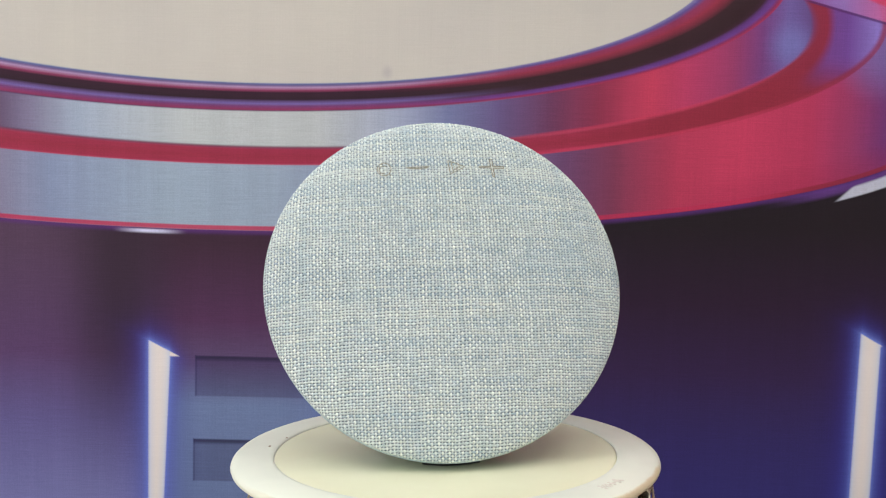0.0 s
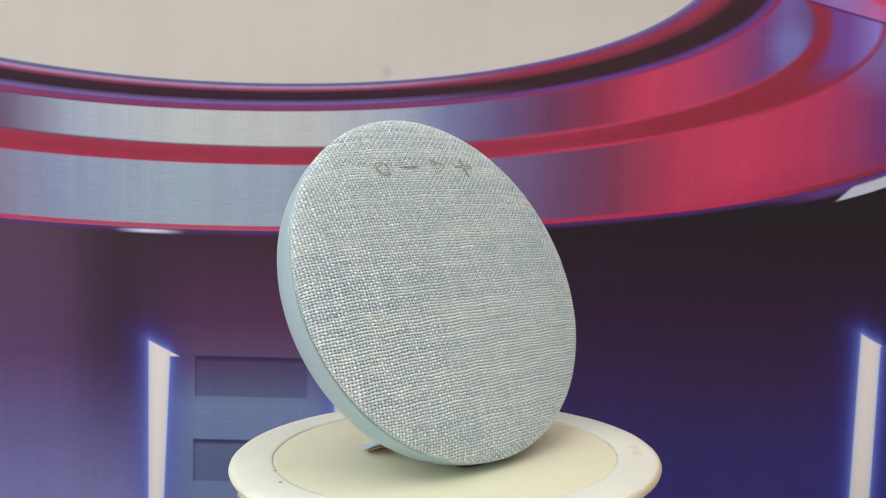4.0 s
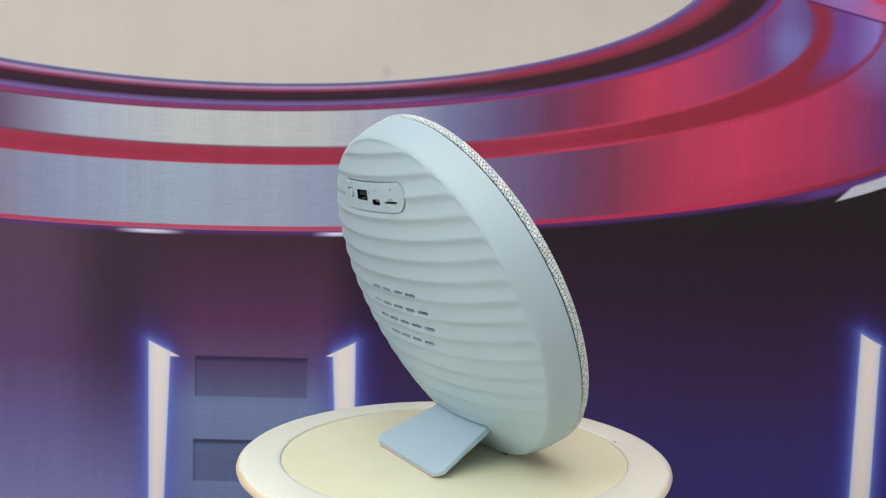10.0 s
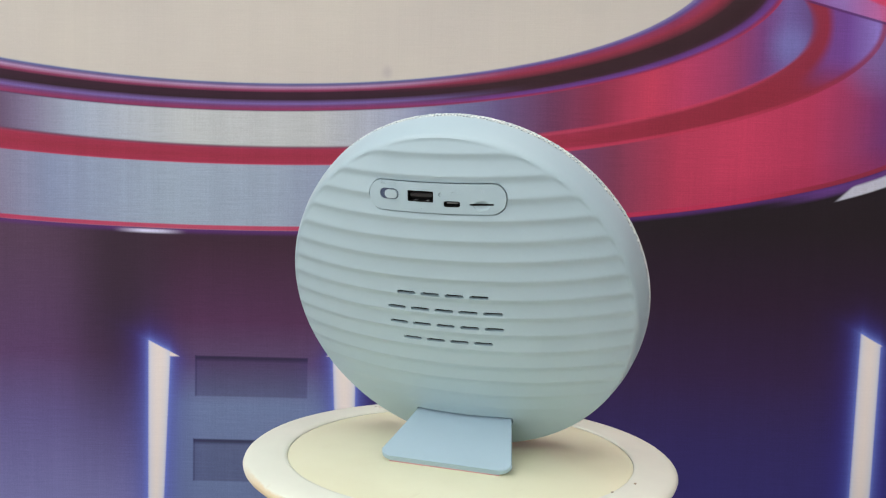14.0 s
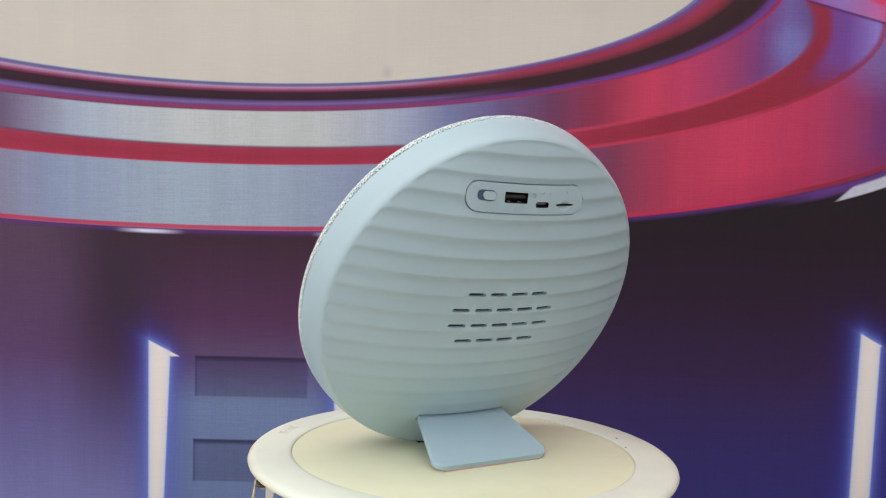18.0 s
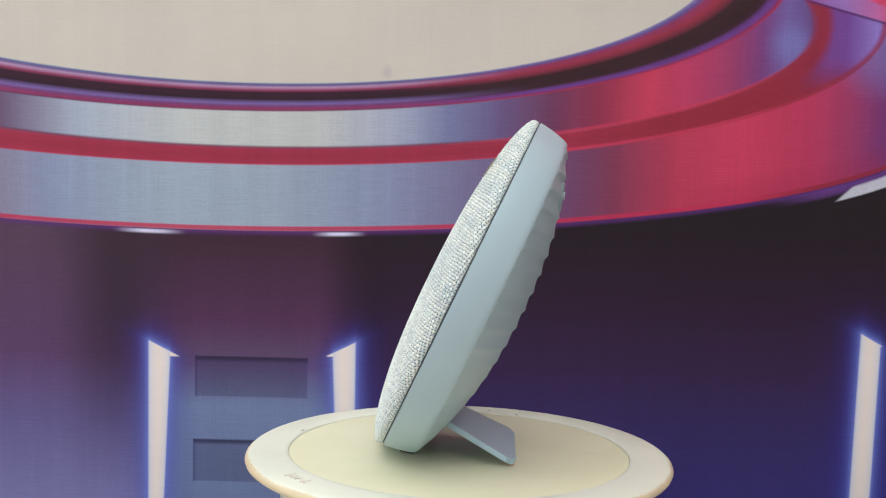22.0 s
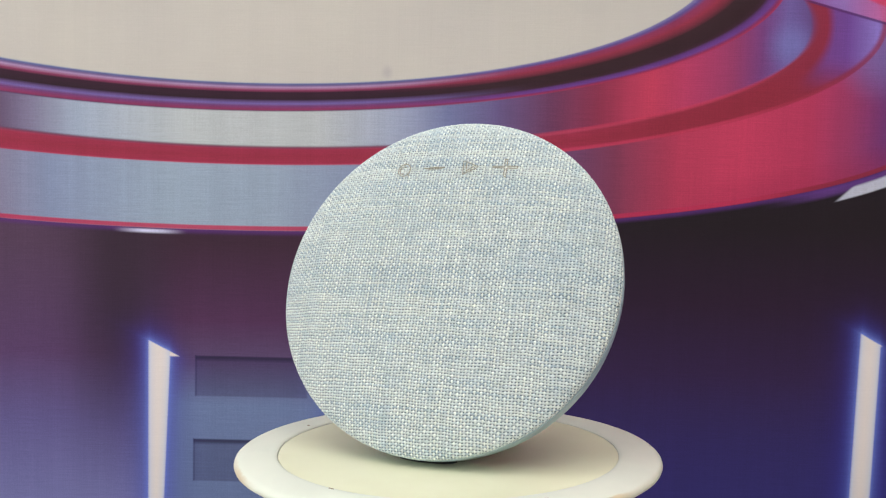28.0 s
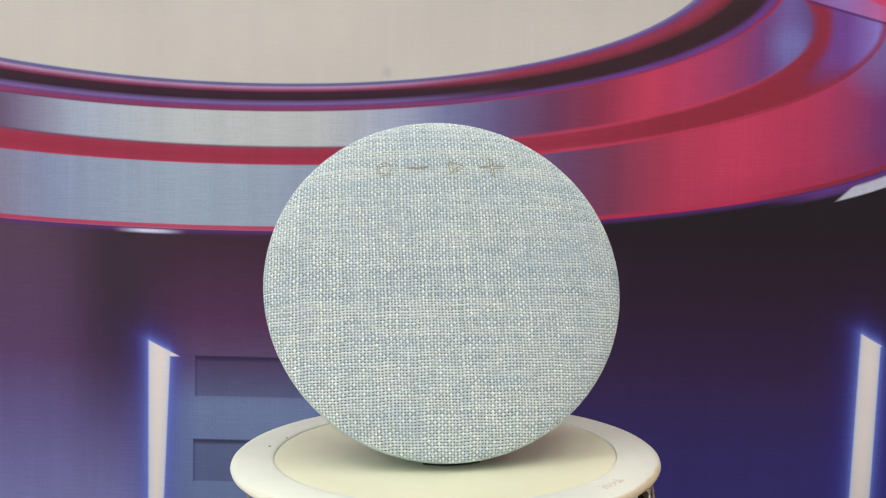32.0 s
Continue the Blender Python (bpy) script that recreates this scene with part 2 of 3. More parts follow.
def cloth_material():
    """Heathered blue and cream threads; the dark gap colour holds lining and painted shade; the UV map counts threads.
    """
    m, t, b = material("woven_speaker_cloth", 0.9, spec=0.15)
    vec, (a, c, _) = coords(t, "UV")
    ia, ic = a.op('FLOOR'), c.op('FLOOR')
    fa, fc = (a - ia - 0.5).abs(), (c - ic - 0.5).abs()

    def scatter(x, y):
        v = t.nodes.new("ShaderNodeCombineXYZ")
        t.links.new(x.socket, v.inputs[0])
        t.links.new(y.socket, v.inputs[1])
        return v.outputs[0]

    def dice(x, y):
        n = t.nodes.new("ShaderNodeTexWhiteNoise")
        n.noise_dimensions = '2D'
        t.links.new(scatter(x, y), n.inputs["Vector"])
        return Ex(t, n.outputs[0])
    cols = []
    for idx, along, off, stops in ((ic, a, 0.0, [(0.28, 158, 177, 189), (0.42, 177, 192, 199), (0.56, 197, 207, 208), (0.74, 214, 220, 214)]),
                                   (ia, c, 57.3, [(0.28, 186, 200, 206), (0.42, 205, 214, 215), (0.56, 220, 226, 222), (0.74, 236, 239, 231)])):
        slub = noise_tex(t, scatter(idx * 1.7 + off, along * 0.09), 1.0, 3, 0.7)
        one = dice(idx + off, idx * 0.0)
        cols.append((slub * 0.8 + one * 0.2).ramp(stops))
    odd = ((ia + ic) * 0.5).op('FRACT').step(0.2, 0.3)
    # where a thread dives under the other it is pinched; gap colour paints the shade
    ma, mc = 1.0 - fa.step(0.27, 0.34), 1.0 - fc.step(0.30, 0.38)
    mb = 1.0 - fa.step(0.10, 0.22)
    gap = lin(70, 84, 98)
    even = mixed(t, mc, mixed(t, mb, gap, cols[1]), cols[0])
    other = mixed(t, ma, mixed(t, mc, gap, cols[0]), cols[1])
    col = mixed(t, odd, even, other)
    patch = noise_tex(t, vec, 0.05, 3, 0.6)
    col = mixed(t, patch.step(0.45, 0.68) * 0.16, col, lin(150, 174, 192))
    fib = noise_tex(t, vec, 4.5, 2)
    grey = t.nodes.new("ShaderNodeCombineColor")
    k = ((fib - 0.5) * 0.7 + 1.0) * (dice(ia, ic) * 0.20 + 0.87)
    for i in range(3):
        t.links.new(k.socket, grey.inputs[i])
    col = mixed(t, 1.0, col, grey.outputs[0], 'MULTIPLY')
    t.links.new(col, b.inputs["Base Color"])
    bump(t, b, fib, 0.3, 0.0002)
    return m


def diffuser_material():
    """Opal plastic, yellowed, with faint rubbed rings and smears."""
    m, t, b = material("yellowed_opal_plastic", 0.42, spec=0.4)
    v, _ = coords(t)
    n = noise_tex(t, v, 14.0, 4, 0.6)
    s = noise_tex(t, v, 60.0, 4, 0.7, (1.0, 0.25, 1.0))
    col = mixed(t, n.step(0.35, 0.7), lin(231, 233, 200), lin(226, 227, 193))
    col = mixed(t, s.step(0.62, 0.82) * 0.35, col, lin(196, 184, 152))
    t.links.new(col, b.inputs["Base Color"])
    t.links.new((n * 0.2 + 0.32).socket, b.inputs["Roughness"])
    b.inputs["Subsurface Weight"].default_value = 0.3
    b.inputs["Subsurface Radius"].default_value = (1.0, 1.0, 0.9)
    b.inputs["Subsurface Scale"].default_value = 0.018
    return m


def bezel_material():
    """White enamel, chipped and yellowed along its outer edge."""
    m, t, b = material("white_enamel", 0.4, spec=0.45)
    v, (x, y, z) = coords(t)
    r = (x * x + y * y).op('SQRT')
    n = noise_tex(t, v, 55.0, 5, 0.7)
    col = mixed(t, noise_tex(t, v, 20.0, 3).step(0.3, 0.7), lin(211, 217, 206), lin(220, 225, 213))
    edge = (r + (n - 0.5) * 0.004).step(0.1100, 0.1116)
    side = noise_tex(t, v, 9.0, 2).step(0.45, 0.6)
    col = mixed(t, edge * side * 0.7, col, lin(196, 172, 130))
    sc = noise_tex(t, v, 160.0, 3, 0.6, (1.0, 0.3, 1.0)).step(0.7, 0.8)
    col = mixed(t, sc * 0.3, col, lin(186, 172, 150))
    t.links.new(col, b.inputs["Base Color"])
    t.links.new((n * 0.2 + 0.3).socket, b.inputs["Roughness"])
    return m


M_PRINT = print_material()
M_CLOTH = cloth_material()
M_DIFF = diffuser_material()
M_BEZEL = bezel_material()
M_SHELL = plain("pale_blue_plastic", (160, 182, 193), 0.42, spread=0.02, scale=30, relief=0.02, drift=0.02)
M_STAND = plain("light_blue_plastic", (156, 181, 196), 0.42, spread=0.02, scale=30, relief=0.02, drift=0.02)
M_DARK = plain("black_plastic_and_slot_shade", (9, 9, 10), 0.7, spec=0.15)
M_RUBBER = plain("black_rubber", (26, 26, 27), 0.8)
M_RED = plain("red_rubber_strip", (206, 152, 148), 0.7)
M_GAP = plain("dark_seam", (62, 71, 77), 0.7)
M_THREAD = plain("taupe_thread", (142, 134, 118), 0.8, spread=0.2, scale=900)
M_STEEL = plain("spring_steel", (168, 158, 140), 0.3, 1.0, spread=0.2, scale=300)
M_LETTER = plain("grey_ink", (210, 206, 198), 0.6)
M_RAISED = plain("pale_raised_plastic", (168, 189, 199), 0.4, spread=0.02)
M_ALU = plain("white_die_cast", (205, 203, 198), 0.5)
M_WALL = plain("painted_wall", (222, 221, 219), 0.85, spread=0.03, scale=5, relief=0.1)
M_CEIL = plain("ceiling_paint", (232, 231, 228), 0.9, spread=0.02, scale=5)
M_FLOOR = plain("floor_tile", (120, 118, 114), 0.45, spread=0.08, scale=6)
M_WOOD = plain("laminate_top", (196, 186, 170), 0.45, spread=0.07, scale=12)
M_METALW = plain("grey_powder_coat", (120, 122, 124), 0.5, 0.0)
M_SCUFF = plain("dark_scuff", (150, 138, 118), 0.7)
M_FRAME = plain("white_window_frame", (225, 225, 222), 0.45)
M_GLOW, _t, _b = material("lit_diffuser", 0.5, colour=(0.9, 0.9, 0.88, 1))
_b.inputs["Emission Color"].default_value = (1.0, 0.97, 0.92, 1)
_b.inputs["Emission Strength"].default_value = 1.9


# ---- mesh helpers ----
def mesh_of(name, bm, mat, smooth=True):
    bmesh.ops.recalc_face_normals(bm, faces=bm.faces)
    me = bpy.data.meshes.new(name)
    bm.to_mesh(me)
    bm.free()
    me.materials.append(mat)
    if smooth:
        me.shade_smooth()
        me.set_sharp_from_angle(angle=radians(38))
    return me


def part(name, bm, mat, parent, label="", smooth=True):
    ob = new(name, mesh_of(name, bm, mat, smooth))
    ob.parent = parent
    if label:
        tagged(ob, label)
    return ob


def thing(name, label, category, m=None, group="", kind=""):
    ob = new(name)
    tagged(ob, label, category, group, kind)
    if m:
        ob.matrix_basis = m
    return ob


def box(sx, sy, sz, m=None, bevel=0.0, seg=2):
    bm = bmesh.new()
    bmesh.ops.create_cube(bm, size=1, matrix=Matrix.Diagonal((sx, sy, sz, 1)))
    if bevel:
        bmesh.ops.bevel(bm, geom=bm.edges[:], offset=bevel, segments=seg, profile=0.5, affect='EDGES')
    if m:
        bm.transform(m)
    return bm


def revolve(profile, n=96, closed=False):
    """Turns (r, z) pairs about z."""
    bm = bmesh.new()
    rings = []
    for r, z in profile:
        if r < 1e-6:
            rings.append([bm.verts.new((0, 0, z))])
        else:
            rings.append([bm.verts.new((r * math.cos(2 * math.pi * k / n), r * math.sin(2 * math.pi * k / n), z)) for k in range(n)])
    pairs = list(zip(rings, rings[1:])) + ([(rings[-1], rings[0])] if closed else [])
    for a, b in pairs:
        for k in range(n):
            j = (k + 1) % n
            if len(a) == 1 and len(b) == 1:
                continue
            if len(a) == 1:
                bm.faces.new((a[0], b[k], b[j]))
            elif len(b) == 1:
                bm.faces.new((a[k], a[j], b[0]))
            else:
                bm.faces.new((a[k], a[j], b[j], b[k]))
    return bm


def tube(points, radius, n=8, closed=False):
    bm = bmesh.new()
    pts = [Vector(p) for p in points]
    rings, up = [], Vector((0.3, 0.5, 0.8)).normalized()
    for k, p in enumerate(pts):
        a = pts[k - 1] if (k or closed) else p
        b = pts[(k + 1) % len(pts)] if (k < len(pts) - 1 or closed) else p
        d = (b - a).normalized()
        s = d.cross(up).normalized()
        q = s.cross(d)
        rings.append([bm.verts.new(p + radius * (math.cos(2 * math.pi * i / n) * s + math.sin(2 * math.pi * i / n) * q)) for i in range(n)])
    for a, b in list(zip(rings, rings[1:])) + ([(rings[-1], rings[0])] if closed else []):
        for i in range(n):
            bm.faces.new((a[i], a[(i + 1) % n], b[(i + 1) % n], b[i]))
    if not closed:
        bm.faces.new(rings[0])
        bm.faces.new(rings[-1])
    return bm


def cut(bm, cutters):
    """The solid bm less the solids in cutters."""
    tool = bmesh.new()
    for c in cutters:
        me = bpy.data.meshes.new("tool")
        bmesh.ops.recalc_face_normals(c, faces=c.faces)
        c.to_mesh(me)
        c.free()
        tool.from_mesh(me)
        bpy.data.meshes.remove(me)
    obs = []
    for nm, one in (("solid", bm), ("tool", tool)):
        bmesh.ops.recalc_face_normals(one, faces=one.faces)
        me = bpy.data.meshes.new(nm)
        one.to_mesh(me)
        one.free()
        obs.append(new(nm, me))
    mod = obs[0].modifiers.new("cut", 'BOOLEAN')
    mod.operation, mod.object, mod.solver, mod.use_self = 'DIFFERENCE', obs[1], 'EXACT', True
    dg = bpy.context.evaluated_depsgraph_get()
    me = bpy.data.meshes.new_from_object(obs[0].evaluated_get(dg))
    out = bmesh.new()
    out.from_mesh(me)
    for ob in obs:
        old = ob.data
        bpy.data.objects.remove(ob)
        bpy.data.meshes.remove(old)
    bpy.data.meshes.remove(me)
    return out


# ---- the room ----
def slab(name, x0, x1, y0, y1, z0, z1, mat, label=""):
    ob = new(name, mesh_of(name, box(x1 - x0, y1 - y0, z1 - z0, Matrix.Translation(((x0 + x1) / 2, (y0 + y1) / 2, (z0 + z1) / 2))), mat, False))
    return tagged(ob, label, kind="structure")


def room():
    slab("floor", -2.4, 1.9, -2.6, 0.66, -0.1, 0.0, M_FLOOR, "plain grey floor of the studio")
    slab("ceiling", -2.5, 2.0, -2.7, 0.76, 2.5, 2.6, M_CEIL, "plain white ceiling")
    slab("wall_north", -2.4, 1.9, 0.66, 0.76, 0.0, 2.5, M_WALL, "plain white wall behind the banner")
    slab("wall_east", 1.9, 2.0, -2.7, 0.76, 0.0, 2.5, M_WALL, "plain white wall")
    # south and west walls with openings for the added window light
    w = cut(box(4.3, 0.1, 2.5, Matrix.Translation((-0.25, -2.65, 1.25))), [box(2.6, 0.4, 1.9, Matrix.Translation((-1.0, -2.65, 1.45)))])
    tagged(new("wall_south", mesh_of("wall_south", w, M_WALL, False)), "plain white wall with a window opening", kind="structure")
    w = cut(box(0.1, 3.46, 2.5, Matrix.Translation((-2.45, -0.97, 1.25))), [box(0.4, 1.8, 1.7, Matrix.Translation((-2.45, -0.9, 1.5)))])
    tagged(new("wall_west", mesh_of("wall_west", w, M_WALL, False)), "plain white wall with a window opening", kind="structure")
    # both windows are unseen; the west one is added only as fill from the left
    for name, m, wide, high in (("window_1", pose(-1.0, -2.65, 1.45, 0, 0, 90), 2.6, 1.9), ("added_west_window", pose(-2.45, -0.9, 1.5), 1.8, 1.7)):
        win = thing(name, "white framed window, unseen, added for its light", "window", m, kind="structure")
        for sy, sz, y, z in ((wide, 0.05, 0, high / 2 - 0.025), (wide, 0.05, 0, 0.025 - high / 2), (0.05, high - 0.1, wide / 2 - 0.025, 0), (0.05, high - 0.1, 0.025 - wide / 2, 0)):
            part("window_frame", box(0.06, sy, sz, Matrix.Translation((0, y, z)), 0.004), M_FRAME, win)
    # added overhead panel, out of view; its size was chosen to soften the shadows
    lamp = thing("ceiling_light", "white rectangular ceiling light panel, lit, unseen, sized for soft shadows", "ceiling light", pose(-0.55, -0.95, 2.5))
    part("frame", box(3.00, 2.30, 0.012, Matrix.Translation((0, 0, -0.006)), 0.003), M_FRAME, lamp)
    part("diffuser", box(2.92, 2.22, 0.004, Matrix.Translation((0, 0, -0.0135)), 0.001), M_GLOW, lamp)


room()


def banner():
    bm = bmesh.new()
    nx, nz, w0, w1, h0, h1 = 120, 70, -1.25, 1.35, -0.92, 1.15
    rows = [[bm.verts.new((w0 + (w1 - w0) * i / nx, 0.0007 * math.sin(i * 0.55) * math.sin(k * 0.11), h0 + (h1 - h0) * k / nz)) for i in range(nx + 1)] for k in range(nz + 1)]
    for a, b in zip(rows, rows[1:]):
        for i in range(nx):
            bm.faces.new((a[i], a[i + 1], b[i + 1], b[i]))
    me = mesh_of("backdrop_banner", bm, M_PRINT)
    ob = new("backdrop_banner", me)
    mod = ob.modifiers.new("cloth", 'SOLIDIFY')
    mod.thickness, mod.offset = 0.0006, -1.0
    ob.matrix_basis = pose(0, 0.6, Z0 + 0.10)
    tagged(ob, "printed polyester banner, red and blue rings over a dark stage", "banner")
    return ob


banner()


def table():
    t = thing("table", "plain laminate table carrying the turntable", "table", pose(-0.02, -0.13, 0))
    part("tabletop", box(1.0, 0.5, 0.03, Matrix.Translation((0, 0, 0.725)), 0.004), M_WOOD, t)
    for x in (-0.46, 0.46):
        for y in (-0.21, 0.21):
            part("leg", box(0.035, 0.035, 0.71, Matrix.Translation((x, y, 0.355)), 0.003), M_METALW, t)


table()


# ---- the turntable and the panel light on it ----
def turntable():
    t = thing("turntable", "small grey motor turntable on the table", "turntable", pose(0, 0, 0.74))
    part("base", revolve([(0, 0), (0.07, 0), (0.072, 0.002), (0.07, 0.018), (0, 0.018)], 64), M_METALW, t)
    p = part("platter", revolve([(0, 0.0195), (0.068, 0.0195), (0.0695, 0.021), (0.0695, 0.027), (0.068, 0.0285), (0, 0.0285)], 64), M_METALW, t)
    return t, p


DISC_IN = pose(-0.0045, 0.0018, Z0) @ Matrix(((1, 0, -0.0219, 0), (0, 1, 0.0066, 0), (0.0219, -0.0066, 1, 0), (0, 0, 0, 1)))
DISC_IN = Matrix.LocRotScale(DISC_IN.translation, DISC_IN.to_quaternion(), None)
DISC_BASE = pose(0, 0, -0.068)


def panel_light():
    t = thing("panel_light", "round white recessed ceiling light, unlit, lying face up on the turntable", "panel light")
    up = Matrix.Translation((0, 0, 0.068))

    def put(name, bm, mat, parent=t, label=""):
        bm.transform(up)
        return part(name, bm, mat, parent, label)
    z = put("bezel", revolve([(0.0903, -0.0030), (0.0903, -0.0004), (0.0909, 0.0001), (0.0925, 0.0003), (0.1000, 0.0002), (0.1080, -0.0003), (0.1108, -0.0009), (0.1121, -0.0020), (0.1125, -0.0032), (0.1121, -0.0044), (0.1110, -0.0052), (0.1060, -0.0058), (0.0995, -0.0062), (0.0980, -0.0040)], 180, True), M_BEZEL, label="chipped white enamel ring")
    put("diffuser", revolve([(0, -0.0006), (0.06, -0.0006), (0.0898, -0.0006), (0.0901, -0.0009), (0.0901, -0.0024), (0, -0.0024)], 120), M_DIFF, label="yellowed opal plastic diffuser")
    put("housing", revolve([(0, -0.0062), (0.0985, -0.0062), (0.0985, -0.012), (0.094, -0.0145), (0.094, -0.045), (0.090, -0.050), (0.05, -0.055), (0.05, -0.068), (0, -0.068)], 96), M_ALU)
    for ang in (-15.5, 164.5):
        m = pose(0, 0, 0, 0, 0, ang)
        c = None
        for dy in (-0.013, 0.013):
            bm = box(0.004, 0.0016, 0.022, Matrix.Translation((0.1005, dy, -0.0165)), 0.0004, 1)
            bm.transform(m)
            c = put("spring_clip" if not c else "bracket_arm", bm, M_ALU, c or t, "" if c else "white bracket of a spring clip")
            c = c.parent if c.parent != t else c
        coil = [(0.1035 + 0.0042 * math.cos(a), -0.0085 + 0.017 * k / 168, -0.0135 + 0.0042 * math.sin(a)) for k, a in ((k, k * 2 * math.pi / 12) for k in range(169))]
        bm = tube(coil, 0.0007, 6)
        bm.transform(m)
        put("coil", bm, M_STEEL, c, "steel torsion spring")
        for dy in (-0.0085, 0.0085):
            bm = tube([(0.1077, dy, -0.0135), (0.1085, dy * 1.3, -0.022), (0.1115, dy * 1.6, -0.036), (0.114, dy * 0.9, -0.05)], 0.0007, 6)
            bm.transform(m)
            put("wire_arm", bm, M_STEEL, c)
        bm = tube([(0.1065, -0.0130, -0.0065), (0.1045, -0.0085, -0.0100), (0.1035, 0.0, -0.0135), (0.1045, 0.0085, -0.0100), (0.1065, 0.0130, -0.0065)], 0.0006, 6)
        bm.transform(m)
        put("wire_arm", bm, M_STEEL, c)
    # unreadable maker's lettering: slanting bars on the ring
    for k, (da, w, h, lean) in enumerate(((-4.6, 0.0014, 0.0058, 25), (-3.9, 0.0014, 0.0058, -25), (-2.2, 0.0030, 0.0012, 0), (-0.4, 0.0012, 0.0046, 0), (0.7, 0.0030, 0.0010, 0), (1.7, 0.0012, 0.0046, 0), (2.9, 0.0012, 0.0046, 10), (4.1, 0.0026, 0.0010, 0), (4.9, 0.0012, 0.0058, 0))):
        bm = box(h, w * 0.75, 0.0003, Matrix.Translation((0.1006, 0, 0.0003)) @ pose(0, 0, 0, 0, 0, lean))
        bm.transform(pose(0, 0, 0, 0, 0, -38.6 - da * 0.85))
        put("lettering", bm, M_LETTER)
    for ang, r, sx, sy in ((-97.1, 0.0921, 0.0008, 0.0030), (178.0, 0.0950, 0.0012, 0.0016), (166.6, 0.0913, 0.0010, 0.0014)):
        bm = box(sx, sy, 0.0003, Matrix.Translation((r, 0, 0.00035)), 0.0001, 1)
        bm.transform(pose(0, 0, 0, 0, 0, ang))
        put("scuff", bm, M_SCUFF, label="small dark scuff")
    return t


# ---- the speaker ----
R_CLOTH, LEAN = 0.0936, -25.0
BODY = pose(0, 0, 0.0889, LEAN, -1.3, 0)
SPEAKER_IN = pose(-0.0067, 0.0009, Z0, 0, 0, 7.4)


def front_y(r):
    return -0.0022 - 0.0136 * max(0.0, 1 - (r / R_CLOTH) ** 2.4) ** 0.65


R_DOME, DROP, BULGE = 0.0896, 0.0177, 2.44


def dome_y(r):
    """The back's smooth dome."""
    return 0.0359 - DROP * (r / R_DOME) ** BULGE


RIB, RIB_AT, RIB_DEEP = 0.0099, 0.0534, 0.0011


def back_y(u, v):
    r = math.hypot(u, v)
    f = ((v - RIB_AT) / RIB) % 1.0
    g = 1 - f  # downwards from a sharp ridge: a short underside, then a long hollow
    s = abs((g - 0.33) / (0.33 if g < 0.33 else 0.67)) ** 1.6
    fade = min(1.0, max(0.0, (R_DOME - r) / 0.0014))
    low = 0.06 + 0.94 * min(1.0, max(0.0, (v + 0.066) / 0.075))
    return dome_y(r) + RIB_DEEP * (s - 0.45) * fade * low


def on_dome(u, v, lift):
    """A point over the smooth dome, lifted along its normal."""
    r = max(1e-6, math.hypot(u, v))
    k = -BULGE * DROP * (r / R_DOME) ** (BULGE - 1) / R_DOME
    n = Vector((-k * u / r, 1, -k * v / r)).normalized()
    return Vector((u, dome_y(r), v)) + n * lift


def conform(cu, cv, length, height, corner, lo, hi, nu=16, nv=3, skew=0.0):
    """A solid with rounded ends that follows the dome, from lift lo to lift hi."""
    bm = bmesh.new()
    us = []
    for k in range(nu + 1):
        us.append(-length / 2 * math.cos(math.pi * k / nu))
    grid = []
    for lift in (lo, hi):
        g = []
        for u in us:
            e = length / 2 - abs(u)
            hh = height / 2
            if e < corner:
                hh = height / 2 - corner + math.sqrt(max(0.0, corner ** 2 - (corner - e) ** 2))
            hh = max(hh, 0.00012)
            g.append([bm.verts.new(on_dome(cu + u, cv + skew * u - hh + 2 * hh * j / nv, lift)) for j in range(nv + 1)])
        grid.append(g)
    for g in grid:
        for i in range(nu):
            for j in range(nv):
                bm.faces.new((g[i][j], g[i + 1][j], g[i + 1][j + 1], g[i][j + 1]))
    a, b = grid
    for i in range(nu):
        bm.faces.new((a[i][0], a[i + 1][0], b[i + 1][0], b[i][0]))
        bm.faces.new((a[i][nv], a[i + 1][nv], b[i + 1][nv], b[i][nv]))
    for j in range(nv):
        bm.faces.new((a[0][j], a[0][j + 1], b[0][j + 1], b[0][j]))
        bm.faces.new((a[nu][j], a[nu][j + 1], b[nu][j + 1], b[nu][j]))
    return bm


